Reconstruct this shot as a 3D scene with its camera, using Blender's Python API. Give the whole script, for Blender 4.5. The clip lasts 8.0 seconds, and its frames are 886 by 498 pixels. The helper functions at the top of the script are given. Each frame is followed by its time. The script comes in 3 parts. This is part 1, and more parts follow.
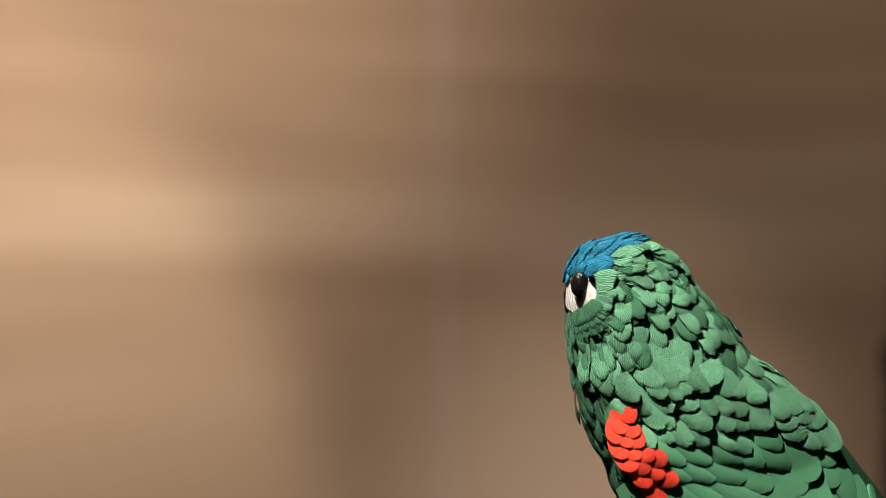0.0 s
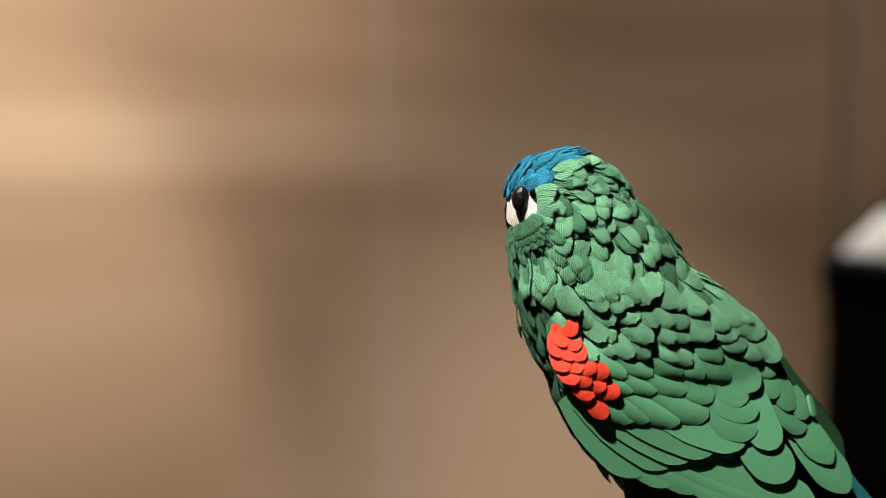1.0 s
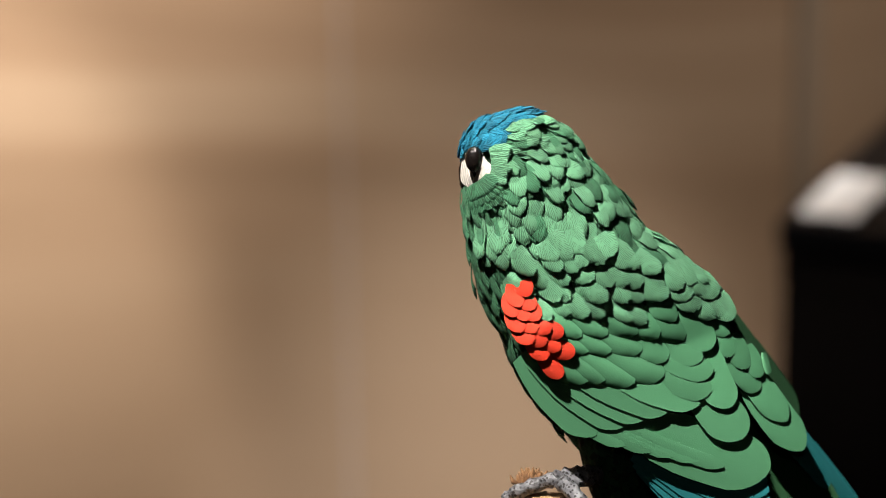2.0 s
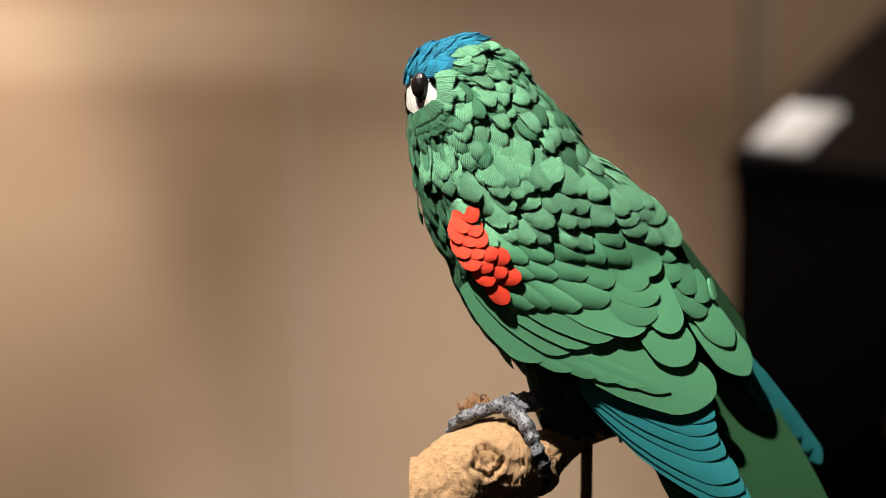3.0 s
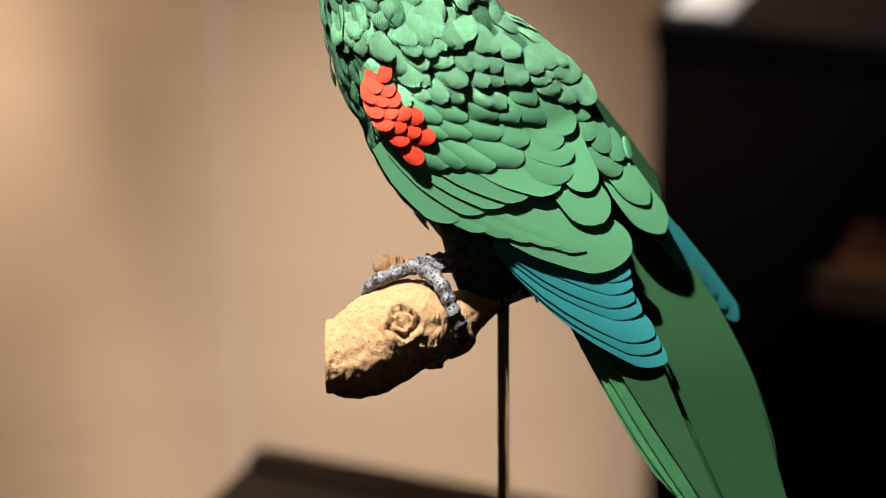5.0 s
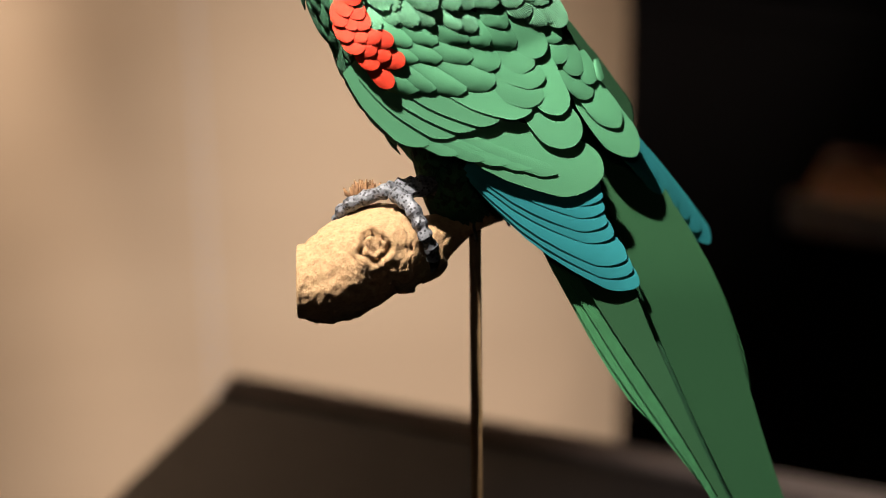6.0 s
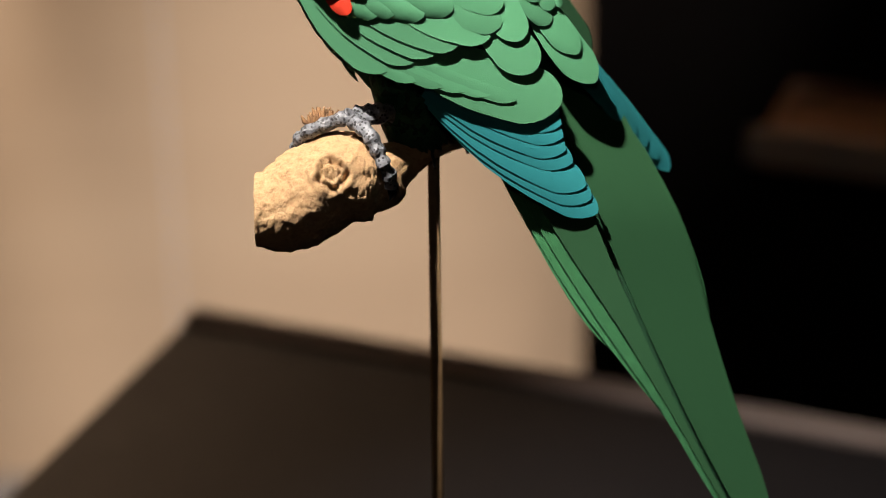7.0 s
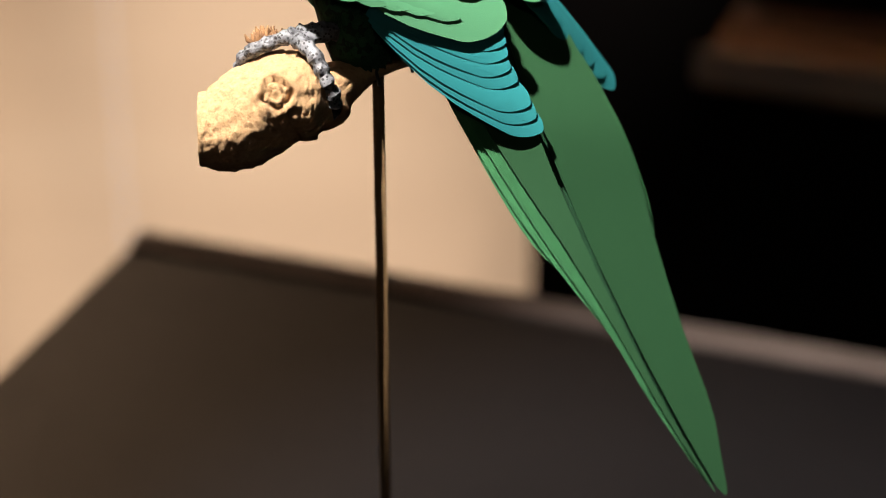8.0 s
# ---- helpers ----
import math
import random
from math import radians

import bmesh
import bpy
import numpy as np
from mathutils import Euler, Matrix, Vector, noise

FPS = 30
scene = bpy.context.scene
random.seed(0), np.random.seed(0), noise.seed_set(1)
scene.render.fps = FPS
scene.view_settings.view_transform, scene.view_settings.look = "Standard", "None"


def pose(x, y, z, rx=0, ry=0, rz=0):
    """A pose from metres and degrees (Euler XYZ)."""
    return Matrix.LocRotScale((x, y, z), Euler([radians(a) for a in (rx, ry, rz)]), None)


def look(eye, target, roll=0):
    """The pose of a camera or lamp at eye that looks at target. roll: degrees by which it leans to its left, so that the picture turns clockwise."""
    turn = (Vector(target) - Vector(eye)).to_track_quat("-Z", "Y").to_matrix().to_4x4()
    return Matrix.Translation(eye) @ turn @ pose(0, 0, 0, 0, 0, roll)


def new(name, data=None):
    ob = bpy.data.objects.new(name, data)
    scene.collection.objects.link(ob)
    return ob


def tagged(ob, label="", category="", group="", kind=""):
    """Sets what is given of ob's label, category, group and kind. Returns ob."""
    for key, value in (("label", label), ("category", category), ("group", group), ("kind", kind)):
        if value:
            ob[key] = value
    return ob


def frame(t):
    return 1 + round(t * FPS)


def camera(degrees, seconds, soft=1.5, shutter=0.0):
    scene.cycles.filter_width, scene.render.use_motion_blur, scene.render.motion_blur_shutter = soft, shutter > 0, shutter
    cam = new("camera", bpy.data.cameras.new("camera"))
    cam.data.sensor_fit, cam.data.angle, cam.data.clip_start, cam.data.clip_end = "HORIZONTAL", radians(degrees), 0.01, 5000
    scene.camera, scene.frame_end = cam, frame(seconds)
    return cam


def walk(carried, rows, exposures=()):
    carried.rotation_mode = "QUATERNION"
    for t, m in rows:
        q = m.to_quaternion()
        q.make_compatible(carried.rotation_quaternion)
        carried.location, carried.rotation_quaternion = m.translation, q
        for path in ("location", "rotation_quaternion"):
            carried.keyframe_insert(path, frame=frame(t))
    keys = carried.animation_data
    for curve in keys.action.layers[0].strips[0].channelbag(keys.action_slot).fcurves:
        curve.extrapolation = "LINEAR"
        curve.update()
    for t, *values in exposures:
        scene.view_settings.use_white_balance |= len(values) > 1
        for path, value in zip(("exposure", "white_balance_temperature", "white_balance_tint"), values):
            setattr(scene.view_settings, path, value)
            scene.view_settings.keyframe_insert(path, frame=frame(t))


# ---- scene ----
from mathutils.bvhtree import BVHTree

# ---- camera: a long lens on a tripod that pans right and tilts down ----
cam = camera(22.0, 8.0, 0.9)
EYE = Vector((0.0, 0.0, 1.70))
ROWS = [
    (0.0, -0.0085, -0.0002, 0.0125, 4.315, -15.332, 0.729),
    (0.5, -0.0073, -0.0006, 0.0103, 3.793, -16.212, 0.945),
    (1.0, -0.0090, -0.0019, 0.0099, 2.764, -17.299, 0.789),
    (2.5, -0.0037, -0.0009, 0.0062, 1.354, -18.718, 0.891),
    (3.0, -0.0015, -0.0024, 0.0031, 0.648, -19.767, 0.750),
    (3.5, 0.0000, 0.0000, 0.0000, 0.000, -21.000, 0.800),
    (4.0, 0.0003, 0.0003, 0.0003, -0.270, -21.506, 0.864),
    (4.5, 0.0023, 0.0004, -0.0022, -0.806, -22.142, 0.791),
    (6.0, 0.0059, 0.0027, -0.0086, -1.897, -24.674, 0.814),
    (6.5, 0.0069, 0.0032, -0.0108, -2.312, -25.558, 0.801),
    (7.0, 0.0088, 0.0035, -0.0139, -2.834, -26.241, 0.614),
    (7.5, 0.0097, 0.0032, -0.0156, -3.699, -27.395, 0.324),
    (8.0, 0.0111, 0.0034, -0.0169, -4.217, -28.123, 0.190),
]


def aim(yaw, pitch, roll):
    """Orientation of the tripod head: turn, then tilt, then lean to the right."""
    yw, pt, rl = radians(yaw), radians(pitch), radians(roll)
    r = Vector((math.cos(yw), math.sin(yw), 0))
    f = Vector((-math.sin(yw) * math.cos(pt), math.cos(yw) * math.cos(pt), math.sin(pt)))
    u = r.cross(f)
    r, u = math.cos(rl) * r - math.sin(rl) * u, math.cos(rl) * u + math.sin(rl) * r
    return Matrix((r, u, -f)).transposed()


def tripod(x, y, z, yaw, pitch, roll):
    return Matrix.Translation(EYE + Vector((x, y, z))) @ aim(yaw, pitch, roll).to_4x4()


EXPOSURES = [(0.0, -0.62), (0.5, -0.57), (1.0, -0.47), (2.5, -0.22), (3.5, -0.05), (4.5, 0.35), (5.2, 0.35), (6.0, 0.3), (6.5, 0.19), (7.0, 0.19), (7.5, 0.38), (8.0, 0.73)]
walk(cam, [(row[0], tripod(*row[1:])) for row in ROWS], EXPOSURES)
cam.data.dof.use_dof = True
cam.data.dof.focus_distance = 0.947
cam.data.dof.aperture_fstop = 4.3

# ---- light: dim warm gallery, spot lamps from the ceiling track, and an added fill ----
world = bpy.data.worlds.new("world")
scene.world = world
world.use_nodes = True
world.node_tree.nodes["Background"].inputs["Color"].default_value = (1.0, 0.85, 0.7, 1)
world.node_tree.nodes["Background"].inputs["Strength"].default_value = 0.028

SUBJECT = Vector((0.05, 0.92, 1.36))


def spot_lamp(name, eye, target, power, size, radius, blend=0.6, colour=(1.0, 0.885, 0.765)):
    data = bpy.data.lights.new(name, "SPOT")
    data.energy, data.spot_size, data.spot_blend, data.shadow_soft_size, data.color = power, radians(size), blend, radius, colour
    ob = new(name, data)
    ob.matrix_world = look(eye, target)
    return ob


spot_lamp("spot_key", SUBJECT + Vector((-0.5, -0.3, 1.42)), SUBJECT + Vector((-0.03, 0, 0.06)), 390, 20, 0.026, 0.9, (1.0, 0.92, 0.83))
# weak front lamp added to lift the shadows, no known gallery source
spot_lamp("added_fill", SUBJECT + Vector((-0.2, -1.9, 1.35)), SUBJECT, 4, 22, 0.06, 0.6, (1.0, 0.89, 0.77))
spot_lamp("spot_label", (0.5, 1.1, 2.9), (0.34, 2.06, 1.02), 98, 12, 0.03, 0.7, (1.0, 0.93, 0.88))
spot_lamp("spot_wall_low", (0.07, 1.8, 2.9), (-0.05, 2.75, -0.7), 940, 25, 0.05, 1.0, (0.97, 0.95, 0.92))
spot_lamp("spot_wall_left", (-0.8, 1.7, 2.9), (-0.8, 2.75, 0.4), 330, 23, 0.05, 0.5, (1.0, 0.93, 0.84))
spot_lamp("spot_wall_side", (-0.4, 1.41, 2.9), (-0.87, 2.75, 1.82), 800, 60, 0.06, 1.0, (1.0, 0.885, 0.765))
spot_lamp("spot_wall_far", (0.4, 1.4, 2.9), (0.08, 2.75, 1.3), 155, 42, 0.06, 1.0, (1.0, 0.885, 0.765))


# ---- materials ----
class Nodes:
    """A small wrapper to write node trees in few lines."""

    def __init__(self, name):
        self.mat = bpy.data.materials.new(name)
        self.mat.use_nodes = True
        self.tree = self.mat.node_tree
        self.bsdf = self.tree.nodes["Principled BSDF"]

    def add(self, kind, values=(), **settings):
        n = self.tree.nodes.new(kind)
        for k, v in settings.items():
            setattr(n, k, v)
        for k, v in dict(values).items():
            self.put(v, n.inputs[k])
        return n

    def put(self, v, socket):
        if isinstance(v, bpy.types.NodeSocket):
            self.tree.links.new(v, socket)
        else:
            socket.default_value = v

    def out(self, **values):
        for k, v in values.items():
            self.put(v, self.bsdf.inputs[k.replace("_", " ")])
        return self.mat

    def object_coords(self, scale=(1, 1, 1)):
        c = self.add("ShaderNodeTexCoord").outputs["Object"]
        return self.add("ShaderNodeMapping", {"Vector": c, "Scale": scale}).outputs["Vector"]

    def noise(self, coords, scale, detail=4.0, rough=0.55):
        return self.add("ShaderNodeTexNoise", {"Vector": coords, "Scale": scale, "Detail": detail, "Roughness": rough}).outputs["Fac"]

    def ramp(self, fac, *stops):
        n = self.add("ShaderNodeValToRGB", {"Fac": fac})
        e = n.color_ramp.elements
        while len(e) < len(stops):
            e.new(0.5)
        for el, (p, c) in zip(e, stops):
            el.position, el.color = p, (*c, 1)
        return n.outputs["Color"]

    def mix(self, fac, a, b, blend="MIX"):
        n = self.add("ShaderNodeMix", data_type="RGBA", blend_type=blend)
        for s, v in ((n.inputs[0], fac), (n.inputs[6], a), (n.inputs[7], b)):
            self.put(v, s)
        return n.outputs[2]

    def math(self, op, a, b=0.0):
        n = self.add("ShaderNodeMath", operation=op)
        self.put(a, n.inputs[0]), self.put(b, n.inputs[1])
        return n.outputs[0]

    def bump(self, height, strength, distance):
        return self.add("ShaderNodeBump", {"Height": height, "Strength": strength, "Distance": distance}).outputs["Normal"]


def paper(name, colour, barbs=0.0, spread=0.16, rough=0.75):
    """Coloured paper: fibre grain, sheet to sheet changes, and cut barbs that run slantwise from the quill."""
    n = Nodes(name)
    c = n.object_coords()
    rnd = n.add("ShaderNodeNewGeometry").outputs["Random Per Island"]
    fibre, blot = n.noise(c, 2200, 3), n.noise(c, 90, 3)
    dark = tuple(v * (1 - spread) for v in colour)
    light = tuple(min(1, v * (1 + spread)) for v in colour)
    col = n.ramp(rnd, (0.0, dark), (1.0, light))
    col = n.mix(n.math("MULTIPLY", blot, 0.25), col, tuple(v * 0.8 for v in colour) + (1,))
    height = n.math("MULTIPLY", fibre, 0.25)
    if barbs:
        uv = n.add("ShaderNodeUVMap", uv_map="uv").outputs["UV"]
        s = n.add("ShaderNodeSeparateXYZ", {"Vector": uv})
        side = n.math("ABSOLUTE", s.outputs["X"])
        slant = n.math("ADD", n.math("MULTIPLY", side, 54.0), n.math("MULTIPLY", s.outputs["Y"], -22.0))
        wave = n.math("SINE", n.math("ADD", slant, n.math("MULTIPLY", n.noise(c, 300, 1), 5.0)))
        cut = n.math("MULTIPLY", n.math("GREATER_THAN", wave, 0.68), n.math("GREATER_THAN", n.noise(c, 260, 1), 0.42))
        col = n.mix(n.math("MULTIPLY", cut, 0.74 * barbs), col, tuple(v * 0.14 for v in colour) + (1,))
        height = n.math("ADD", height, n.math("MULTIPLY", n.math("ADD", wave, n.math("MULTIPLY", cut, -2.0)), 0.95 * barbs))
    return n.out(Base_Color=col, Roughness=rough, Normal=n.bump(height, 0.6, 0.0004), Specular_IOR_Level=0.25)


# dark green that paints in shade between feathers and below the wing
M_SHADE_GREEN = paper("shade_green_paper", (0.012, 0.06, 0.025), 1.0)
M_GREEN = paper("green_paper", (0.066, 0.222, 0.112), 0.0, 0.18)
M_FRINGE = paper("fringed_green_paper", (0.118, 0.315, 0.178), 1.0, 0.32)
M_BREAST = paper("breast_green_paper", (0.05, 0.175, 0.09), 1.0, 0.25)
M_BLUE = paper("blue_paper", (0.01, 0.165, 0.265), 0.9, 0.35)
M_RED = paper("red_paper", (0.56, 0.035, 0.013), 0.15, 0.15)
M_TEAL = paper("teal_paper", (0.018, 0.2, 0.218), 0.0, 0.08)
# tail paper, used as painted shade on the far wing edge too
M_TAIL_SHADE = paper("tail_and_shade_green_paper", (0.0155, 0.065, 0.025), 0.0, 0.1)
M_FIBRE = paper("combed_green_paper", (0.045, 0.19, 0.075), 0.5, 0.12)
M_WHITE = paper("white_paper", (0.78, 0.74, 0.68), 0.8, 0.05)
M_EDGE = paper("paper_edge", (0.22, 0.5, 0.3), 0.0, 0.1)


def gloss_black():
    n = Nodes("black_gloss")
    return n.out(Base_Color=n.ramp(n.noise(n.object_coords(), 60), (0, (0.004, 0.003, 0.003)), (1, (0.01, 0.008, 0.007))), Roughness=0.2)


def speckled():
    n = Nodes("speckled_grey_paper")
    c = n.object_coords()
    v = n.add("ShaderNodeTexVoronoi", {"Vector": c, "Scale": 620, "Randomness": 1.0}).outputs["Distance"]
    g = n.ramp(n.noise(c, 300), (0.35, (0.05, 0.051, 0.058)), (0.65, (0.165, 0.17, 0.19)))
    spot = n.ramp(n.math("ADD", v, n.math("MULTIPLY", n.noise(c, 500), 0.25)), (0.47, (1, 1, 1)), (0.51, (0, 0, 0)))
    return n.out(Base_Color=n.mix(spot, g, (0.012, 0.012, 0.014, 1)), Roughness=0.55, Normal=n.bump(n.noise(c, 700), 0.6, 0.0006))


def bark():
    n = Nodes("bare_wood")
    c = n.object_coords()
    big, fine = n.noise(c, 55, 5), n.noise(n.object_coords((330, 460, 460)), 1.0, 8, 0.72)
    col = n.ramp(fine, (0.25, (0.2, 0.1, 0.042)), (0.5, (0.38, 0.235, 0.115)), (0.8, (0.49, 0.33, 0.175)))
    col = n.mix(n.ramp(big, (0.3, (0.3, 0.3, 0.3)), (0.62, (0, 0, 0))), col, (0.3, 0.16, 0.07, 1))
    return n.out(Base_Color=col, Roughness=0.8, Normal=n.bump(n.math("ADD", n.math("ADD", fine, n.math("MULTIPLY", n.noise(c, 900, 4, 0.7), 0.7)), n.math("MULTIPLY", big, 0.6)), 0.7, 0.002))


def rod_brass():
    n = Nodes("bronzed_rod")
    c = n.object_coords()
    return n.out(Base_Color=n.ramp(n.noise(c, 240), (0.2, (0.11, 0.06, 0.025)), (0.8, (0.19, 0.115, 0.05))), Roughness=0.7, Metallic=0.1)


def dark_lacquer(name, a, b, rough, gloss=0.15):
    n = Nodes(name)
    c = n.object_coords()
    return n.out(Base_Color=n.ramp(n.noise(c, 9), (0.3, a), (0.7, b)), Roughness=n.math("ADD", n.math("MULTIPLY", n.noise(c, 40), 0.12), rough), Specular_IOR_Level=gloss, Normal=n.bump(n.noise(c, 500), 0.1, 0.0005))


def panel_wall():
    """Veneered wall panels; broad, nearly level streaks paint in shadows and reflections higher up."""
    n = Nodes("veneer_panel")
    place = n.object_coords()
    bend = n.add("ShaderNodeVectorMath", {0: place, 1: n.add("ShaderNodeCombineXYZ", {"Z": n.math("MULTIPLY", n.noise(place, 1.1, 1), 0.22)}).outputs[0]}, operation="ADD").outputs[0]
    bands = n.add("ShaderNodeMapping", {"Vector": bend, "Rotation": (0, radians(-10), 0), "Scale": (0.45, 1.0, 9.0)}).outputs["Vector"]
    shade_streak = n.noise(bands, 1.25, 2.0, 0.5)
    fine = n.noise(n.object_coords((2, 1, 60)), 3.0, 4)
    height = n.add("ShaderNodeSeparateXYZ", {"Vector": place}).outputs["Z"]
    streak_reach = n.add("ShaderNodeMapRange", {"Value": n.math("ADD", height, n.math("MULTIPLY", n.noise(place, 2.0, 1), 0.3)), "From Min": 0.85, "From Max": 1.2, "To Min": 0.12, "To Max": 1.0}).outputs["Result"]
    plain_tone = (0.42, 0.285, 0.185, 1)
    col = n.ramp(shade_streak, (0.34, (0.285, 0.188, 0.12)), (0.5, (0.37, 0.25, 0.165)), (0.66, (0.45, 0.325, 0.225)))
    col = n.mix(streak_reach, plain_tone, col)
    col = n.mix(n.math("MULTIPLY", fine, 0.2), col, (0.35, 0.25, 0.17, 1))
    return n.out(Base_Color=col, Roughness=0.6, Specular_IOR_Level=0.2)


def plain(name, a, b, rough=0.7, scale=12):
    n = Nodes(name)
    c = n.object_coords()
    return n.out(Base_Color=n.ramp(n.noise(c, scale), (0.3, a), (0.7, b)), Roughness=rough, Normal=n.bump(n.noise(c, 220), 0.15, 0.001))


M_EYE = gloss_black()
M_FOOT = speckled()
M_WOOD = bark()
M_ROD = rod_brass()
M_PLINTH = dark_lacquer("dark_plinth_lacquer", (0.0024, 0.0021, 0.0027), (0.0034, 0.003, 0.0037), 0.42, 0.24)
M_RIM = dark_lacquer("plinth_edge_strip", (0.09, 0.07, 0.064), (0.12, 0.094, 0.086), 0.5)
M_BOX = dark_lacquer("black_plinth_lacquer", (0.005, 0.0034, 0.0027), (0.008, 0.0054, 0.0044), 0.85)
M_WALL = panel_wall()
M_PLASTER = plain("warm_plaster", (0.3, 0.23, 0.17), (0.36, 0.28, 0.21))
M_FLOOR = plain("dark_carpet", (0.05, 0.04, 0.035), (0.08, 0.065, 0.055), 0.95, 60)
M_TRIM = plain("pale_joint", (0.4, 0.345, 0.33), (0.46, 0.4, 0.38), 0.5)
M_SHELF = plain("brown_shelf", (0.38, 0.2, 0.12), (0.46, 0.24, 0.15), 0.6)
M_STRIP = plain("grey_strip", (0.42, 0.36, 0.32), (0.5, 0.43, 0.39), 0.5)
M_CARD = plain("white_card", (0.78, 0.75, 0.72), (0.84, 0.81, 0.78), 0.5)
M_MOSS = plain("dry_moss", (0.1, 0.045, 0.016), (0.2, 0.1, 0.04), 0.9, 300)
M_WIRE = plain("black_wire", (0.01, 0.009, 0.008), (0.02, 0.017, 0.015), 0.4)


# ---- mesh helpers ----
def part(name, bm, material, parent=None, label="", smooth=True):
    me = bpy.data.meshes.new(name)
    bm.normal_update()
    bm.to_mesh(me)
    bm.free()
    for m in material if isinstance(material, (list, tuple)) else [material]:
        me.materials.append(m)
    if smooth:
        me.polygons.foreach_set("use_smooth", [True] * len(me.polygons))
    ob = new(name, me)
    ob.parent = parent
    return tagged(ob, label) if label else ob


def thing(name, at, label, category, group="", kind=""):
    ob = new(name)
    ob.location = at
    return tagged(ob, label, category, group, kind)


def box(bm, centre, size, turn=0.0, bevel=0.0):
    m = Matrix.Translation(centre) @ Matrix.Rotation(turn, 4, "Z") @ Matrix.Diagonal((*size, 1))
    made = bmesh.ops.create_cube(bm, size=1, matrix=m)
    if bevel:
        edges = list({e for v in made["verts"] for e in v.link_edges})
        bmesh.ops.bevel(bm, geom=edges, offset=bevel, segments=2, profile=0.5, affect="EDGES")


def tube(bm, path, radii, sides=12, mat=0):
    """A closed tube along a path of points."""
    rings = []
    for i, p in enumerate(path):
        t = (path[min(i + 1, len(path) - 1)] - path[max(i - 1, 0)]).normalized()
        a = t.orthogonal().normalized() if i == 0 else (a - t * a.dot(t)).normalized()
        b = t.cross(a)
        rings.append([bm.verts.new(p + radii[i] * (math.cos(q) * a + math.sin(q) * b)) for q in (math.tau * k / sides for k in range(sides))])
    for r0, r1 in zip(rings, rings[1:]):
        for k in range(sides):
            bm.faces.new((r0[k], r0[(k + 1) % sides], r1[(k + 1) % sides], r1[k])).material_index = mat
    bm.faces.new(rings[0][::-1]).material_index = mat
    bm.faces.new(rings[-1]).material_index = mat


# ---- sculpture frame: a leaning board of 0.24 mm steps; x to the right, y down, c out of the board ----
BOARD = aim(0.0, -21.0, 0.8)
STEP = 0.967 / 4033.3


def at(x, y, c=0.0):
    k = STEP * (1 - c / 4033.3)
    return EYE + BOARD @ Vector(((x - 784) * k, (441 - y) * k, c * STEP - 0.967))


def lerp(a, b, t):
    return a + (b - a) * t


def smooth_at(rows, t):
    """Catmull-Rom through rows of numbers, t from 0 to 1."""
    n = len(rows) - 1
    i = min(int(t * n), n - 1)
    f = t * n - i
    p0, p1, p2, p3 = (rows[max(0, min(n, i + k))] for k in (-1, 0, 1, 2))
    return [0.5 * (2 * b + (c - a) * f + (2 * a - 5 * b + 4 * c - d) * f * f + (3 * b - a - 3 * c + d) * f ** 3) for a, b, c, d in zip(p0, p1, p2, p3)]


# ---- the bird sculpture ----
# spine of the body: x, y, half width, half depth, c
SPINE = [
    (748, -27, 8, 8, 30),
    (750, -19, 46, 44, 30),
    (754, 4, 82, 78, 30),
    (763, 38, 104, 95, 28),
    (781, 86, 117, 106, 24),
    (804, 142, 133, 112, 20),
    (829, 200, 147, 120, 14),
    (862, 262, 156, 126, 4),
    (915, 330, 176, 130, -12),
    (982, 405, 184, 124, -36),
    (1044, 471, 176, 100, -62),
    (1108, 526, 153, 80, -90),
    (1150, 580, 110, 62, -112),
    (1172, 640, 55, 46, -140),
    (1200, 690, 18, 24, -165),
]


def spine(t):
    x, y, w, h, c = smooth_at(SPINE, t)
    x1, y1 = smooth_at(SPINE, min(1, t + 0.01))[:2]
    x0, y0 = smooth_at(SPINE, max(0, t - 0.01))[:2]
    return at(x, y, c), (at(x1, y1, c) - at(x0, y0, c)).normalized(), w * STEP, h * STEP


OUT = BOARD @ Vector((0, 0, 1))


def skin(t, a):
    """A point of the body's skin and its normal; a: 0 at the back's outline, 90 degrees towards the front of the board."""
    def p(t, a):
        o, d, w, h = spine(t)
        n = d.cross(OUT).normalized()
        return o - n * w * math.cos(a) + OUT * h * math.sin(a)
    q = p(t, a)
    e = 0.004
    n = (p(t, a + 0.02) - p(t, a - 0.02)).cross(p(min(1, t + e), a) - p(max(0, t - e), a))
    n.normalize()
    if n.dot(q - spine(t)[0]) < 0:
        n = -n
    return q, n, (p(min(1, t + e), a) - p(max(0, t - e), a)).normalized()


bird = bmesh.new()
UV = bird.loops.layers.uv.new("uv")
MATS = [M_SHADE_GREEN, M_GREEN, M_FRINGE, M_BREAST, M_BLUE, M_RED, M_TEAL, M_TAIL_SHADE, M_WHITE, M_EDGE, M_EYE, M_FOOT, M_FIBRE]
SHADE_GREEN, GREEN, FRINGE, BREAST, BLUE, RED, TEAL, TAIL_SHADE, WHITE, RIM, EYEBALL, FOOT, FIBRE = range(13)


def board(p):
    """Board coordinates of a place."""
    v = BOARD.transposed() @ (p - EYE)
    return 784 - v.x / v.z * 4033.3, 441 + v.y / v.z * 4033.3, v.z / STEP + 4033.3


def crown(x, y):
    """Whether a place belongs to the blue crown."""
    return x < 682 and y < 62 or y < 42 and x < (742 - 1.5 * y if y < 0 else 742 - 0.95 * y)


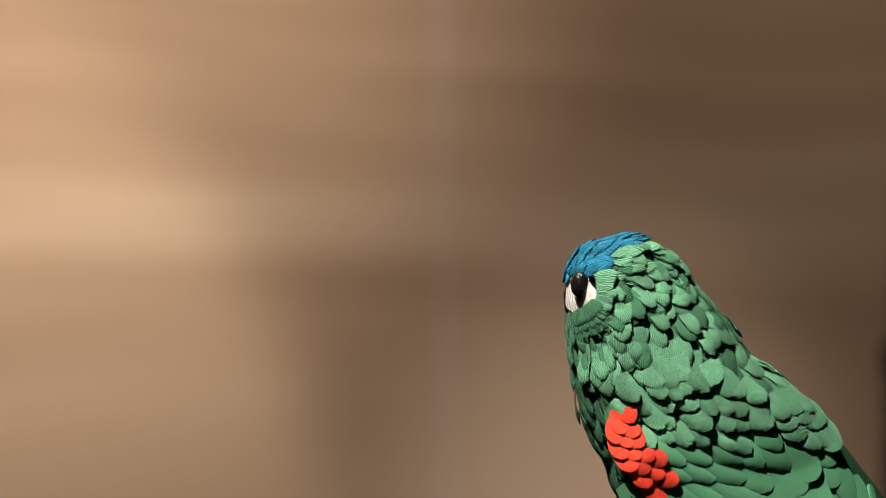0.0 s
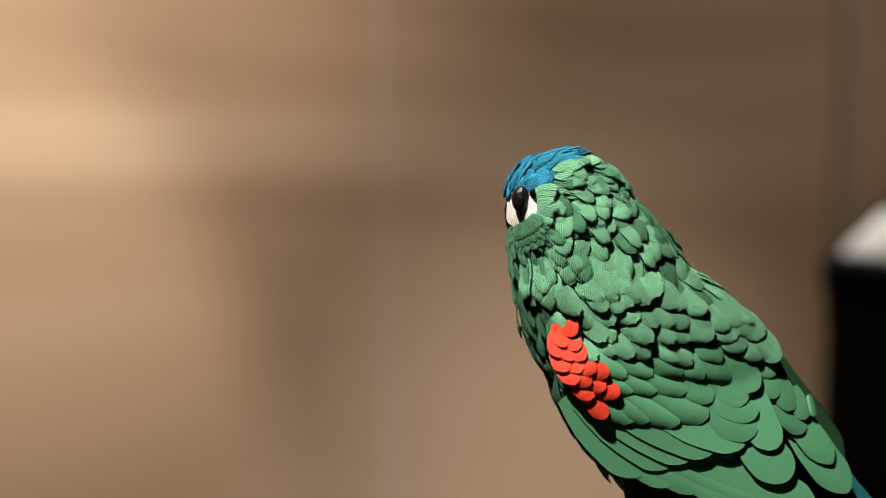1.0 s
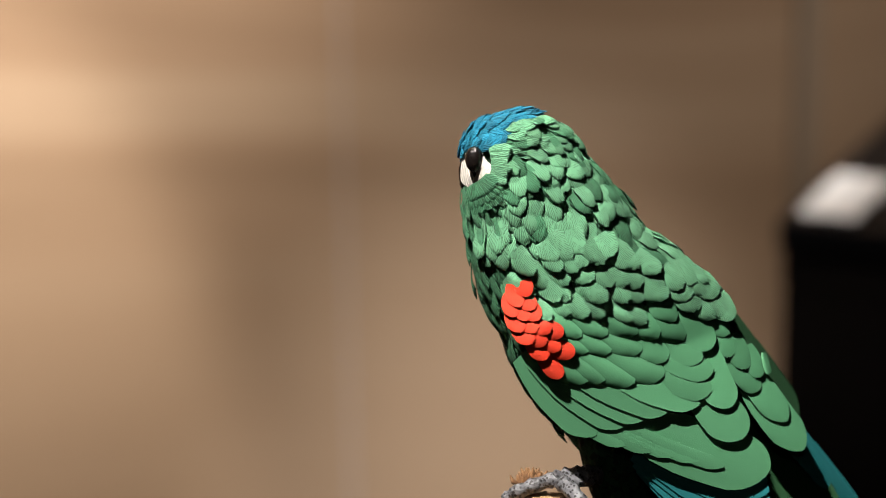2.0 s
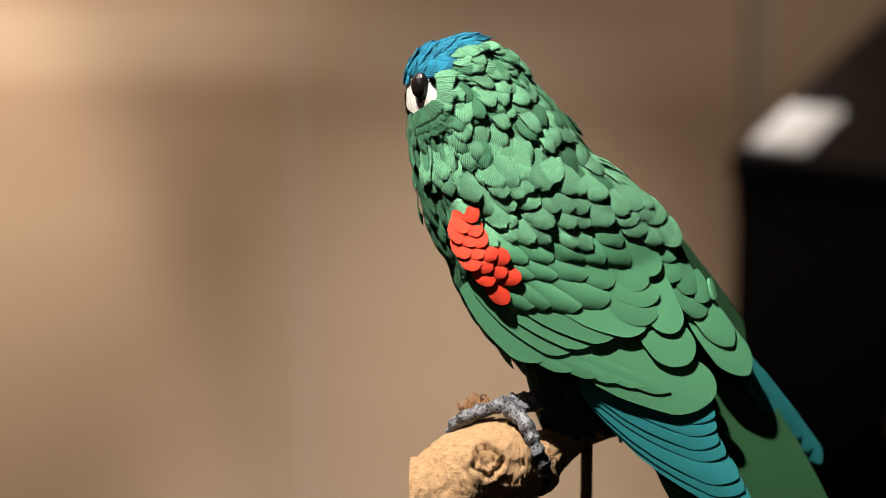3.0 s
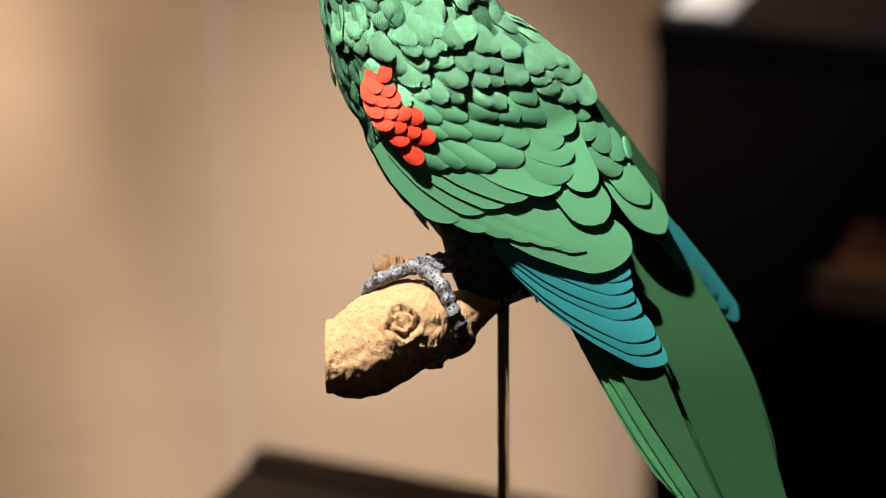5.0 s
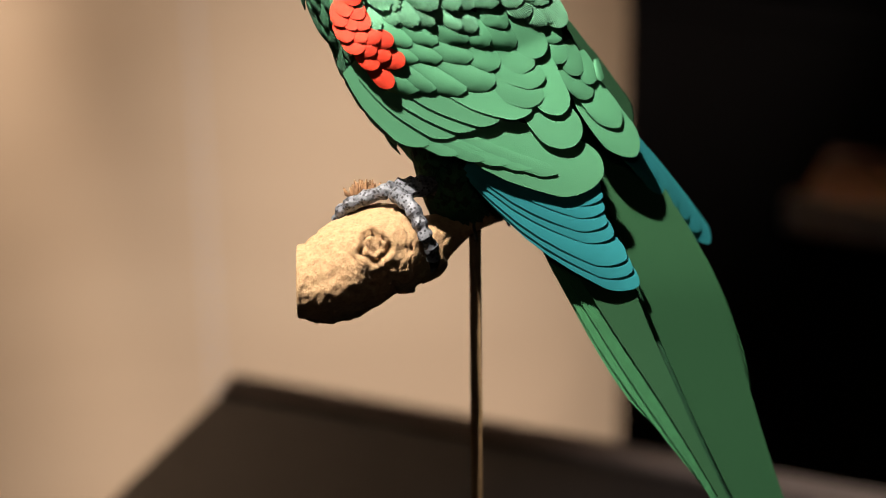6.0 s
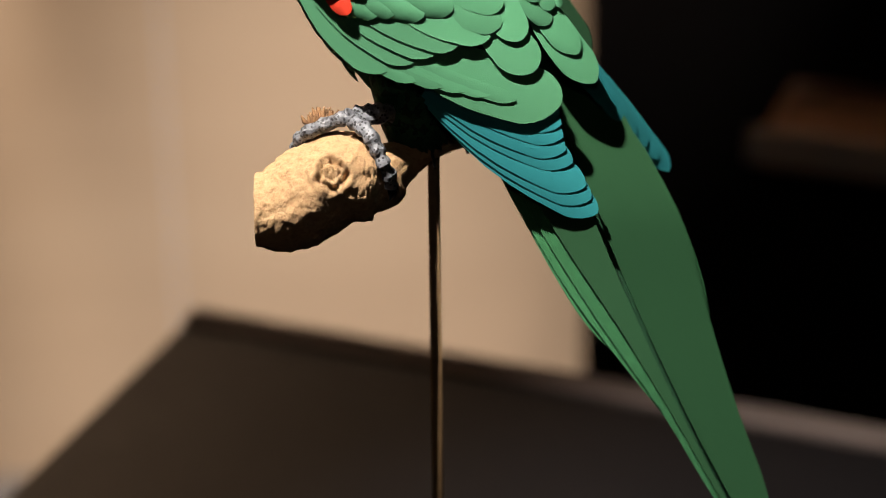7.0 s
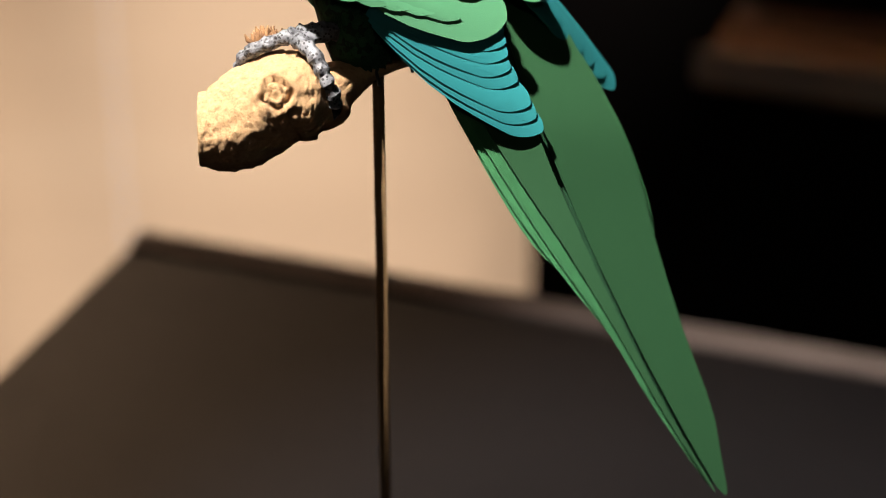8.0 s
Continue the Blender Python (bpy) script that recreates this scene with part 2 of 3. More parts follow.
def body_skin():
    rings = []
    for i in range(57):
        rings.append([bird.verts.new(skin(max(0.002, min(0.998, i / 56)), math.tau * k / 40)[0]) for k in range(40)])
    for r0, r1 in zip(rings, rings[1:]):
        for k in range(40):
            f = bird.faces.new((r0[k], r0[(k + 1) % 40], r1[(k + 1) % 40], r1[k]))
            x, y, c = board(f.calc_center_median())
            # past x 1110 the skin is coloured dark for the back's shaded edge
            f.material_index = TAIL_SHADE if x > 1110 else SHADE_GREEN
    bird.faces.new(rings[0]), bird.faces.new(rings[-1])


body_skin()
bird.normal_update()
HULL = BVHTree.FromBMesh(bird)
# the core lies a little below the coat; its dark colour shades the gaps
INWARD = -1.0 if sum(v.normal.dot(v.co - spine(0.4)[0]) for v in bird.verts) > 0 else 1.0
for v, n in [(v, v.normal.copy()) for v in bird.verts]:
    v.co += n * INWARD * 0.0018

ALONG = (0.0, 0.22, 0.44, 0.62, 0.76, 0.89, 1.0)
FAN = [math.sin(radians(-84 + 14 * k)) for k in range(13)]


def outline(t, base=0.5):
    """Half width of a feather at t, as a share of its widest."""
    return lerp(base, 1.0, math.sin(min(1, t / 0.6) * math.pi / 2))


def reach(q, point, width, length):
    """How far a barb at q (-1 to 1 across) reaches along the feather: a round or pointed end."""
    round_end = 1 - math.sqrt(max(0, 1 - q * q))
    return 1 - min(0.8, width / 2 / length * (1 + 2 * point)) * lerp(round_end, abs(q) ** 1.3, point)


def sheet(rows, mat, thick=0.0005, rim=None, cuts=1.0):
    """A sheet of paper with an edge: rows of (points, normals) from quill to tip, each row across; cuts: its share of barbs."""
    ACROSS = len(rows[0])
    top = [[bird.verts.new(p) for p, n in row] for row in rows]
    low = [[bird.verts.new(p - n * thick) for p, n in row] for row in rows]
    brow = [[bird.verts.new(p) if i == len(rows) - 1 or j in (0, ACROSS - 1) else None for j, (p, n) in enumerate(row)] for i, row in enumerate(rows)]
    m = len(rows) - 1

    def face(vs, uvs, mt):
        f = bird.faces.new(vs)
        f.material_index = mt
        f.smooth = True
        for loop, uv in zip(f.loops, uvs):
            loop[UV].uv = uv
    for i in range(m):
        for j in range(ACROSS - 1):
            uv = [(FAN[q] * cuts, p / m * cuts) for p, q in ((i, j), (i, j + 1), (i + 1, j + 1), (i + 1, j))]
            face((top[i][j], top[i][j + 1], top[i + 1][j + 1], top[i + 1][j]), uv, mat)
            face((low[i][j], low[i + 1][j], low[i + 1][j + 1], low[i][j + 1]), uv, mat)
        for j, turn in ((0, 1), (ACROSS - 1, -1)):
            face((brow[i][j], brow[i + 1][j], low[i + 1][j], low[i][j])[::turn], [(0, 0)] * 4, mat if rim is None else rim)
    for j in range(ACROSS - 1):
        face((brow[m][j], brow[m][j + 1], low[m][j + 1], low[m][j]), [(0, 0)] * 4, mat if rim is None else rim)


def feather(p, n, d, length, width, mat, lift=0.16, camber=0.12, point=0.0, base=0.5, sink=0.0006, ragged=0.0, bow=0.035, tilt=0.1):
    """A small feather on the skin at p, along d, its tip lifted off; bow: the skin's radius."""
    n = (n + tilt * Vector((random.uniform(-1, 1), random.uniform(-1, 1), random.uniform(-1, 1)))).normalized()
    d = (d - n * d.dot(n)).normalized()
    s = n.cross(d)
    rows = []
    for i, t in enumerate(ALONG):
        w = outline(t, base) * width / 2
        row = []
        for j, q in enumerate(FAN):
            rag = (ragged * random.uniform(-1, 1) - (0.05 * (j % 2) if ragged else 0)) * length if i == 6 else 0
            drop = camber * width * q * q * t
            curl = 0.3 * lift * length * max(0, t - 0.6) ** 2 / 0.16 + (t * length) ** 2 / (3.4 * bow) + (q * w) ** 2 / (3 * bow)
            row.append((p + d * (t * length * reach(q, point, width, length) + rag) + s * (q * w) + n * (lift * length * t - drop - curl - sink), n))
        rows.append(row)
    sheet(rows, mat, 0.00035, None, min(1.0, width / (50 * STEP)))


def coat():
    """Rows of small feathers all round head, neck, breast and back."""
    beak = at(655, 85, 20)
    t, k = 0.05, 0
    while t < 0.86:
        o, d, w, h = spine(t)
        size = lerp(4.6, 9.6, min(1, max(0, (t - 0.14) / 0.3))) / 1000
        around = math.pi * (w + h)
        count = max(6, int(around / (size * 0.62)))
        for i in range(count):
            a = math.tau * (i + 0.5 * (k % 2) + random.uniform(-0.32, 0.32)) / count
            tt = max(0.01, t + random.uniform(-0.009, 0.009))
            p, n, along = skin(tt, a)
            away = (p - beak).normalized()
            if math.cos(a) > 0.25 and tt < 0.3:
                away = away.lerp(along, 0.65)
            flow = away.lerp(along, min(1, max(0, (tt - 0.16) / 0.2)))
            side, x, y = math.cos(a), *board(p)[:2]
            near = math.sin(a) > -0.2
            mat = FRINGE
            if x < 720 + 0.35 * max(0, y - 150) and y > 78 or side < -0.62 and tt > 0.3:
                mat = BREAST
            if mat == FRINGE and random.random() < (0.4 if tt < 0.3 else 0.2):
                mat = BREAST
            if crown(x, y) or not near and y < 30 and (side < 0 or y < -6):
                mat = BLUE
            # underside feathers carry the shade below the wing in their colour
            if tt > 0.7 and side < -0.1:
                mat = SHADE_GREEN
            if near and x < 716 - 0.3 * max(0, y - 75) and 46 < y < 98:
                continue
            if y > 262 and x > 800 + 0.3 * (y - 262) and x < 1030 + 0.6 * (y - 240) and math.sin(a) > 0.1:
                continue
            if x > 1090 and y > 290 or x > 1130:
                continue
            if tt > 0.5 and side > 0:
                size = 0.009
            narrow = 0.6 if mat == SHADE_GREEN or mat == BREAST and (x < 800 or side < -0.6) else 0.66 if mat == BLUE else 0.64 if tt < 0.26 else 0.92
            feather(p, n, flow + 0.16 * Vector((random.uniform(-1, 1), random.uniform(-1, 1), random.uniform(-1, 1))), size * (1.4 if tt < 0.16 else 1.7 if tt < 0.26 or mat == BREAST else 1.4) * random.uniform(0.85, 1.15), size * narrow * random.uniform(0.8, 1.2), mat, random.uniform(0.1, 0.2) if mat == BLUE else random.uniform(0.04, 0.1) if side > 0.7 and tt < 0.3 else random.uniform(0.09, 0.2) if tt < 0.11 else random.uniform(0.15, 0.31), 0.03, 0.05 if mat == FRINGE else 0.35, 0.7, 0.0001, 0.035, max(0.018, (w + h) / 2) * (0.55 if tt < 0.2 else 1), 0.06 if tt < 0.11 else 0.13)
        t += size * 0.6 / ((spine(min(1, t + 0.01))[0] - spine(max(0, t - 0.01))[0]).length / 0.02)
        k += 1


def loose_feathers():
    """More small feathers strewn over crown and neck, lying less regularly."""
    beak = at(655, 85, 20)
    for k in range(720):
        tt, a = random.uniform(0.012, 0.2) if k < 420 else random.uniform(0.12, 0.4), random.uniform(-0.5, math.pi + 0.5)
        p, n, along = skin(tt, a)
        x, y, c = board(p)
        away = (p - beak).normalized().lerp(along, min(1, max(0, (tt - 0.1) / 0.25)))
        wild = 0.2 * Vector((random.uniform(-1, 1), random.uniform(-1, 1), random.uniform(-1, 1)))
        if k < 420:
            if crown(x, y) and not (46 < y and x > 672) and not (26 < y and x > 676):
                feather(p, n, away + wild, random.uniform(0.006, 0.0085), random.uniform(0.0034, 0.0046), BLUE, random.uniform(0.14, 0.27), 0.05, 0.4, 0.6, -0.0002, 0.02, 0.024, 0.08)
        elif not crown(x, y) and not (x < 740 and 20 < y < 152) and abs(math.cos(a)) < 0.85 and y < 230:
            size = lerp(0.0065, 0.0095, min(1, max(0, (tt - 0.14) / 0.25)))
            feather(p, n, away + 1.4 * wild, size * random.uniform(1.2, 1.5), size * random.uniform(0.6, 0.95), FRINGE if random.random() < 0.72 else BREAST, random.uniform(0.28, 0.42), 0.06, 0.15, 0.6, -0.0003, 0.035, 0.03, 0.15)


def front(x, y):
    """How far the body's front stands out of the board at x, y."""
    o = at(x, y, 900)
    hit = HULL.ray_cast(o, (at(x, y, 0) - o).normalized())
    if hit[0] is None:
        return -150.0
    return (BOARD.transposed() @ (hit[0] - EYE)).z / STEP + 4033.3


def wing_c(x, y):
    """The folded wing's broad face: a shallow shell laid on the body."""
    along = ((x - 800) * 0.70 + (y - 330) * 0.71) / 500
    across = ((x - 800) * -0.71 + (y - 330) * 0.70) / 200
    return max(146 - 80 * max(0, along) - (28 if across > 0.1 else 58) * (across - 0.1) ** 2 - 240 * max(0, 0.06 - along), front(x, y) + 5)


def plate(x0, y0, x1, y1, width, mat=1, level=0.0, lift=14.0, bend=0.0, point=0.0, base=0.55, surf=wing_c, thick=0.0006, rim=None, ragged=0.0, camber=5.0, shape=None, curl=3.0):
    """A large paper feather laid on a surface over the board, from its quill to its tip."""
    dx, dy = x1 - x0, y1 - y0
    ln = math.hypot(dx, dy)
    ux, uy = dx / ln, dy / ln
    rows = []
    for i, t in enumerate(ALONG):
        w = (shape(t) if shape else outline(t, base)) * width / 2
        row = []
        for j, q in enumerate(FAN):
            far = t * reach(q, point, width, ln)
            off = bend * ln * math.sin(math.pi * far)
            rag = ragged * random.uniform(-1, 1) - (2 * ragged * (j % 2)) if i == 6 else 0
            x = x0 + ux * (ln * far + rag) - uy * (q * w + off)
            y = y0 + uy * (ln * far + rag) + ux * (q * w + off)
            row.append((at(x, y, surf(x, y) + level + lift * t - camber * q * q - curl * max(0, t - 0.66) ** 2 / 0.116), OUT))
        rows.append(row)
    sheet(rows, mat, thick, rim, min(1.0, width / 50))


def laid(x, y, a, ln, w, mat, level, lift, bend, point, base, **more):
    """A plate given by its tip, its direction in degrees below level, and its length."""
    a = radians(a)
    plate(x - ln * math.cos(a), y - ln * math.sin(a), x, y, w, mat, level * 0.76, lift * 0.76, bend, point, base, **more)


def wing_rows():
    # fringed coverts: first tip, last tip, sag, count, length, width, direction (first, last), level
    for (xa, ya), (xb, yb), sag, count, length, width, da, db, level in (
        ((832, 238), (936, 232), -6, 5, 50, 48, 62, 48, 30),
        ((806, 260), (1026, 250), -8, 8, 54, 46, 58, 50, 28),
        ((826, 283), (1062, 278), -4, 8, 56, 46, 56, 50, 26),
        ((806, 307), (1032, 306), -2, 8, 58, 45, 50, 46, 23),
        ((832, 333), (1002, 340), -4, 6, 68, 45, 42, 38, 20),
    ):
        for i in range(count):
            t = i / (count - 1)
            x, y = lerp(xa, xb, t) + random.uniform(-9, 9), lerp(ya, yb, t) + sag * 4 * t * (1 - t) + random.uniform(-7, 7)
            laid(x, y, lerp(da, db, t) + random.uniform(-14, 14), length * random.uniform(0.85, 1.2), width * random.uniform(0.8, 1.15), FRINGE, level * 0.8 + random.uniform(-3, 3), random.uniform(13, 20), random.uniform(0, 0.1), random.uniform(0, 0.2), 0.6, ragged=1.1, camber=12)


def left_wing():
    wing_rows()
    # puffed coverts: tip, direction, length, width, level
    for x, y, a, ln, w, lv in (
        (884, 369, 36, 86, 44, 17), (930, 365, 34, 86, 44, 18), (984, 362, 28, 98, 50, 18), (1050, 341, 50, 62, 50, 18), (1020, 371, 48, 70, 54, 18), (1065, 375, 48, 78, 58, 16),
        (896, 395, 32, 100, 46, 13), (937, 395, 30, 104, 46, 14), (991, 393, 26, 112, 52, 15), (1036, 410, 46, 92, 66, 14),
        (896, 448, 40, 128, 54, 9), (926, 446, 36, 126, 52, 10), (979, 449, 32, 140, 56, 11), (1030, 438, 26, 138, 62, 12),
    ):
        laid(x, y, a, ln, w, GREEN, lv, 9, 0.07, 0.2, 0.6, rim=GREEN, camber=9, curl=4, ragged=0.4)
    # smooth coverts on the wing's hind part, and the tertials
    for x, y, a, ln, w, lv in (
        (1113, 390, 56, 88, 56, 13), (1098, 408, 28, 92, 42, 12), (1116, 432, 22, 120, 46, 11), (1114, 464, 22, 135, 50, 8),
        (1146, 493, 68, 128, 62, 8), (1169, 548, 57, 178, 80, 1),
    ):
        laid(x, y, a, ln, w, GREEN, lv, 11, 0.05, 0.08, 0.55, rim=RIM, camber=3, curl=1)
    # primary coverts, long blades, each over the next
    for i, (x, y, a, ln, w) in enumerate(((1094, 486, 17, 160, 46), (1037, 501, 23, 205, 46), (999, 513, 28, 200, 50), (961, 527, 35, 200, 52), (911, 544, 46, 195, 62))):
        laid(x, y, a, ln, w, GREEN, 8 - 3.6 * i, 5, 0.035, 0.3, 0.6, rim=RIM, camber=0, curl=0, thick=0.0009)
    plate(925, 486, 1218, 602, 106, GREEN, -4.5, 3, 0.05, 0.12, 0.4, rim=RIM, camber=2, curl=0)
    # narrow primaries, their edges fanned below the blades
    for i, (x, y) in enumerate(((962, 562), (1010, 572), (1050, 579), (1093, 587), (1138, 597))):
        laid(x, y, 29 - 1.6 * i, 130 + 22 * i, 27, GREEN, -3.2 + 0.5 * i, 2, 0.03, 0.6, 0.7, rim=RIM, camber=1, curl=0, thick=0.0006)
    for x, y, a in ((1088, 272, 50), (1078, 300, 48), (1092, 320, 44), (1124, 298, 52), (1120, 336, 46), (1136, 330, 60), (1108, 290, 52), (1150, 340, 60)):
        laid(x, y, a + random.uniform(-5, 5), 56, random.uniform(40, 46), FRINGE, 18 - (y - 320) * 0.1, 12, 0.05, 0.05, 0.6, ragged=0.9, camber=5)
    # red shoulder
    for x, y, a, ln in ((790, 298, 66, 30), (772, 318, 82, 46), (798, 322, 58, 46), (762, 336, 86, 44), (784, 342, 74, 46), (808, 340, 52, 46), (776, 362, 70, 48), (802, 362, 56, 48), (828, 362, 40, 56),
                        (852, 366, 28, 62), (796, 382, 60, 52), (820, 384, 44, 56), (846, 392, 32, 64), (872, 401, 26, 76), (822, 410, 56, 62), (848, 443, 56, 84)):
        laid(x, y, a + random.uniform(-5, 5), ln, random.uniform(33, 38), RED, 22 - (y - 290) * 0.1, 21, 0.05, 0.1, 0.75, camber=6)
    # teal flight feathers, nested below one another
    for i, (x, y, a, ln, w) in enumerate(((1214, 622, 21, 190, 44), (1217, 640, 23, 215, 50), (1220, 662, 25, 240, 54), (1224, 686, 27, 265, 58), (1236, 708, 29, 290, 60), (1258, 750, 32.5, 320, 64), (1268, 773, 34, 330, 64), (1280, 797, 35.5, 340, 62))):
        laid(x, y, a, ln, w, TEAL, -12 - 3.6 * i, 3, 0.05, 0.3, 0.75, camber=2, curl=1)


def right_wing():
    def far_c(x, y):
        return wing_c(x, y) - 14 - 0.2 * (x - 1150)
    for x, y, a, ln, w, lv in ((1146, 362, 36, 56, 38, 20), (1150, 402, 60, 62, 42, 16), (1178, 424, 64, 66, 40, 14), (1201, 439, 66, 62, 34, 12), (1216, 434, 76, 40, 14, 12), (1198, 463, 48, 92, 38, 8), (1248, 516, 54, 132, 52, 3), (1277, 567, 55, 195, 66, -6)):
        laid(x, y, a, ln, w, GREEN, lv, 7, 0.03, 0.3 if ln > 100 else 0.1, 0.6, surf=far_c, rim=RIM)
    # the wing's far edge turns away; its shade is put into these dark plates
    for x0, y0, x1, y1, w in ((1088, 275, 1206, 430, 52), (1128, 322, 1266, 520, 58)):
        plate(x0, y0, x1, y1, w, TAIL_SHADE, -10, 0, 0.0, 0.4, 0.3, lambda u, v: far_c(u, v) - 1.8 * max(0, u - 1100 - 0.5 * (v - 300)), camber=0, curl=0)
    for i in range(7):
        t = i / 6
        x, y, a = lerp(1290, 1405, t), lerp(592, 723, t), radians(54)
        plate(x - 200 * math.cos(a), y - 200 * math.sin(a), x, y, 36, TEAL, -24 - 4 * i, 4, 0.0, 0.4, 0.8, lambda u, v: far_c(u, v) - 0.6 * max(0, u - 1230), rim=RIM)


def ridge(y):
    """The tail's middle line on the board."""
    return 1264 + 0.375 * (y - 770) + 0.00014 * (y - 770) ** 2


def tail_c(x, y):
    off = x - ridge(y)
    return 2 - 0.06 * (y - 770) + 0.04 * max(0, 900 - y) - 0.8 * max(0, off) - (0.3 * max(0, 790 - y) if off > 0 else 0) - 0.04 * max(0, -off)


def tail_strip(ya, yb, left, right, level, mat, end=0.05):
    """A long tail feather between two edges, given as distances from the tail's ridge."""
    rows = []
    count = 16
    for i in range(count + 1):
        t = i / count
        row = []
        for q in FAN:
            f = t * (1 - end * (1 - math.sqrt(max(0, 1 - q * q))))
            y = lerp(ya, yb, f)
            x = ridge(y) + lerp(smooth_at([(v,) for v in left], f)[0], smooth_at([(v,) for v in right], f)[0], (q + 1) / 2)
            row.append((at(x, y, tail_c(x, y) + level), OUT))
        rows.append(row)
    sheet(rows, mat, 0.0009, RIM)


def tail():
    tail_strip(540, 1461, (4, 4, 4, 4, 4, 5, 6), (100, 128, 146, 123, 99, 76, 24), -16, TAIL_SHADE, 0.03)
    tail_strip(620, 985, (40, 40, 40, 40, 40, 40, 60), (110, 130, 142, 149, 148, 142, 128), -24, TAIL_SHADE, 0.02)
    tail_strip(560, 1457, (-110, -105, -76, -42, -22, -14, -4), (-5, -5, -5, -5, -4, -3, 2), 0, TAIL_SHADE)
    tail_strip(580, 1445, (-130, -125, -100, -70, -38, -26, -8), (-60, -60, -50, -30, -14, -8, 0), -8, FIBRE)
    tail_strip(610, 1300, (-150, -138, -122, -100, -66, -33, -28), (-80, -75, -70, -60, -40, -24, -20), -14, FIBRE)
    tail_strip(600, 1078, (-160, -147, -138, -126, -115, -98, -60), (-90, -85, -80, -70, -60, -52, -48), -20, FIBRE)
    # dark strip beneath, painting the shade in the gap along the ridge
    tail_strip(560, 1440, (-90, -80, -60, -36, -18, -12, -2), (60, 60, 50, 40, 30, 20, 8), -44, SHADE_GREEN)


def face_and_feet():
    # bare white cheek, eye, beak
    def cheek(x, y):
        return front(x, y) + 6
    for i in range(5):
        plate(693 + 3 * i, 36 + 7 * i, 682 + 9 * i, 106 - 5 * i, 26, WHITE, i * 0.5, 2, 0.0, 0.2, 0.8, cheek)
    plate(690, 58, 692, 88, 17, EYEBALL, 5, 0, 0.0, 0.9, 0.8, cheek)
    for i in range(6):
        y = 38 + 9 * i
        plate(721 - 0.5 * abs(i - 3) ** 2, y, 754 + random.uniform(-6, 8), y - 4 + 3.4 * i, 20, FRINGE, 3 + 0.5 * i, 9, 0.02, 0.1, 0.6, cheek, ragged=0.8, camber=4)
    plate(678, 44, 676, 102, 20, WHITE, -1, 2, 0.0, 0.2, 0.8, cheek)
    for i in range(9):
        x = 668 + 7 * i
        plate(x + 2, 44 - 1.4 * i, x + 10 + 2 * i, 6 + 1.0 * i, 16, BLUE, 1 + 0.4 * i, 5, 0.02, 0.4, 0.7, lambda u, v: max(front(u, v), 30) + 3, ragged=0.5, camber=3)

    def jowl(x, y):
        return max(front(x, y), 24) + 5
    for ring, reach_out in ((0, 56), (1, 42), (2, 28)):
        for i in range(8):
            a = radians(lerp(98, 18, (i + 0.5 * (ring % 2)) / 7.5))
            x, y = 688 + 3 * i, 102 - 2.5 * i
            plate(x, y, x + reach_out * math.cos(a) * (0.72 if a > 1.2 else 1), y + reach_out * math.sin(a), 21 - 2 * ring, BREAST, 2 + 3 * ring, 7, 0.03, 0.1, 0.5, jowl, ragged=0.7, camber=4)
    m = Matrix.Translation(at(691, 55, front(691, 55) + 12)) @ BOARD.to_4x4() @ Matrix.Diagonal((16 * STEP, 23 * STEP, 15 * STEP, 1))
    for v in bmesh.ops.create_uvsphere(bird, u_segments=20, v_segments=12, radius=1, matrix=m)["verts"]:
        for f in v.link_faces:
            f.material_index = EYEBALL
    tube(bird, [at(686, 50, 12), at(678, 76, 8), at(677, 102, 4), at(682, 124, -2)], [14 * STEP, 15 * STEP, 11 * STEP, 3 * STEP], 10, EYEBALL)
    # toes over the branch
    for toe, thick in ((((925, 622, -10), (905, 610, 36), (878, 611, 46), (848, 616, 50), (836, 622, 48)), 13),
                       (((905, 618, 30), (868, 626, 52), (835, 624, 48), (800, 634, 38), (772, 646, 28), (756, 658, 14), (750, 674, 0)), 14),
                       (((850, 628, 60), (866, 640, 74), (882, 658, 88), (893, 680, 92), (903, 704, 90), (913, 726, 80), (914, 744, 66)), 14.5)):
        pts = [smooth_at(list(toe), i / 30) for i in range(31)]
        first = len(bird.verts)
        tube(bird, [at(*p) for p in pts], [STEP * (thick + 1.8 * math.sin(i * 1.35) - 0.1 * i) for i in range(31)], 14, FOOT)
        bird.verts.ensure_lookup_table()
        for v in bird.verts[first:]:
            v.co += STEP * 2.6 * Vector((noise.noise(v.co * 420), noise.noise(v.co * 420 + Vector((7, 0, 0))), noise.noise(v.co * 420 + Vector((0, 9, 0)))))
    tube(bird, [at(752, 670, 0), at(748, 686, -6), at(753, 700, -14)], [9 * STEP, 7 * STEP, 2 * STEP], 8, EYEBALL)
    tube(bird, [at(913, 742, 66), at(917, 756, 58), at(911, 768, 44)], [10 * STEP, 8 * STEP, 3 * STEP], 8, EYEBALL)
    # feathered thigh and belly above the branch, coloured dark for the shade under the wing
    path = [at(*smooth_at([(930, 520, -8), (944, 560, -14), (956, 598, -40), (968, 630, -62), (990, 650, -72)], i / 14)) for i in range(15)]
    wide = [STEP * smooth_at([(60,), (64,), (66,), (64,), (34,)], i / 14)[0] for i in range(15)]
    tube(bird, path, wide, 20, SHADE_GREEN)
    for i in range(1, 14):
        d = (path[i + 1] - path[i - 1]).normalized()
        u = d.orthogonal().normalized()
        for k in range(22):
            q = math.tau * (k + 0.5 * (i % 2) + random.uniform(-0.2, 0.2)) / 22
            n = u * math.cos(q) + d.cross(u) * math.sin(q)
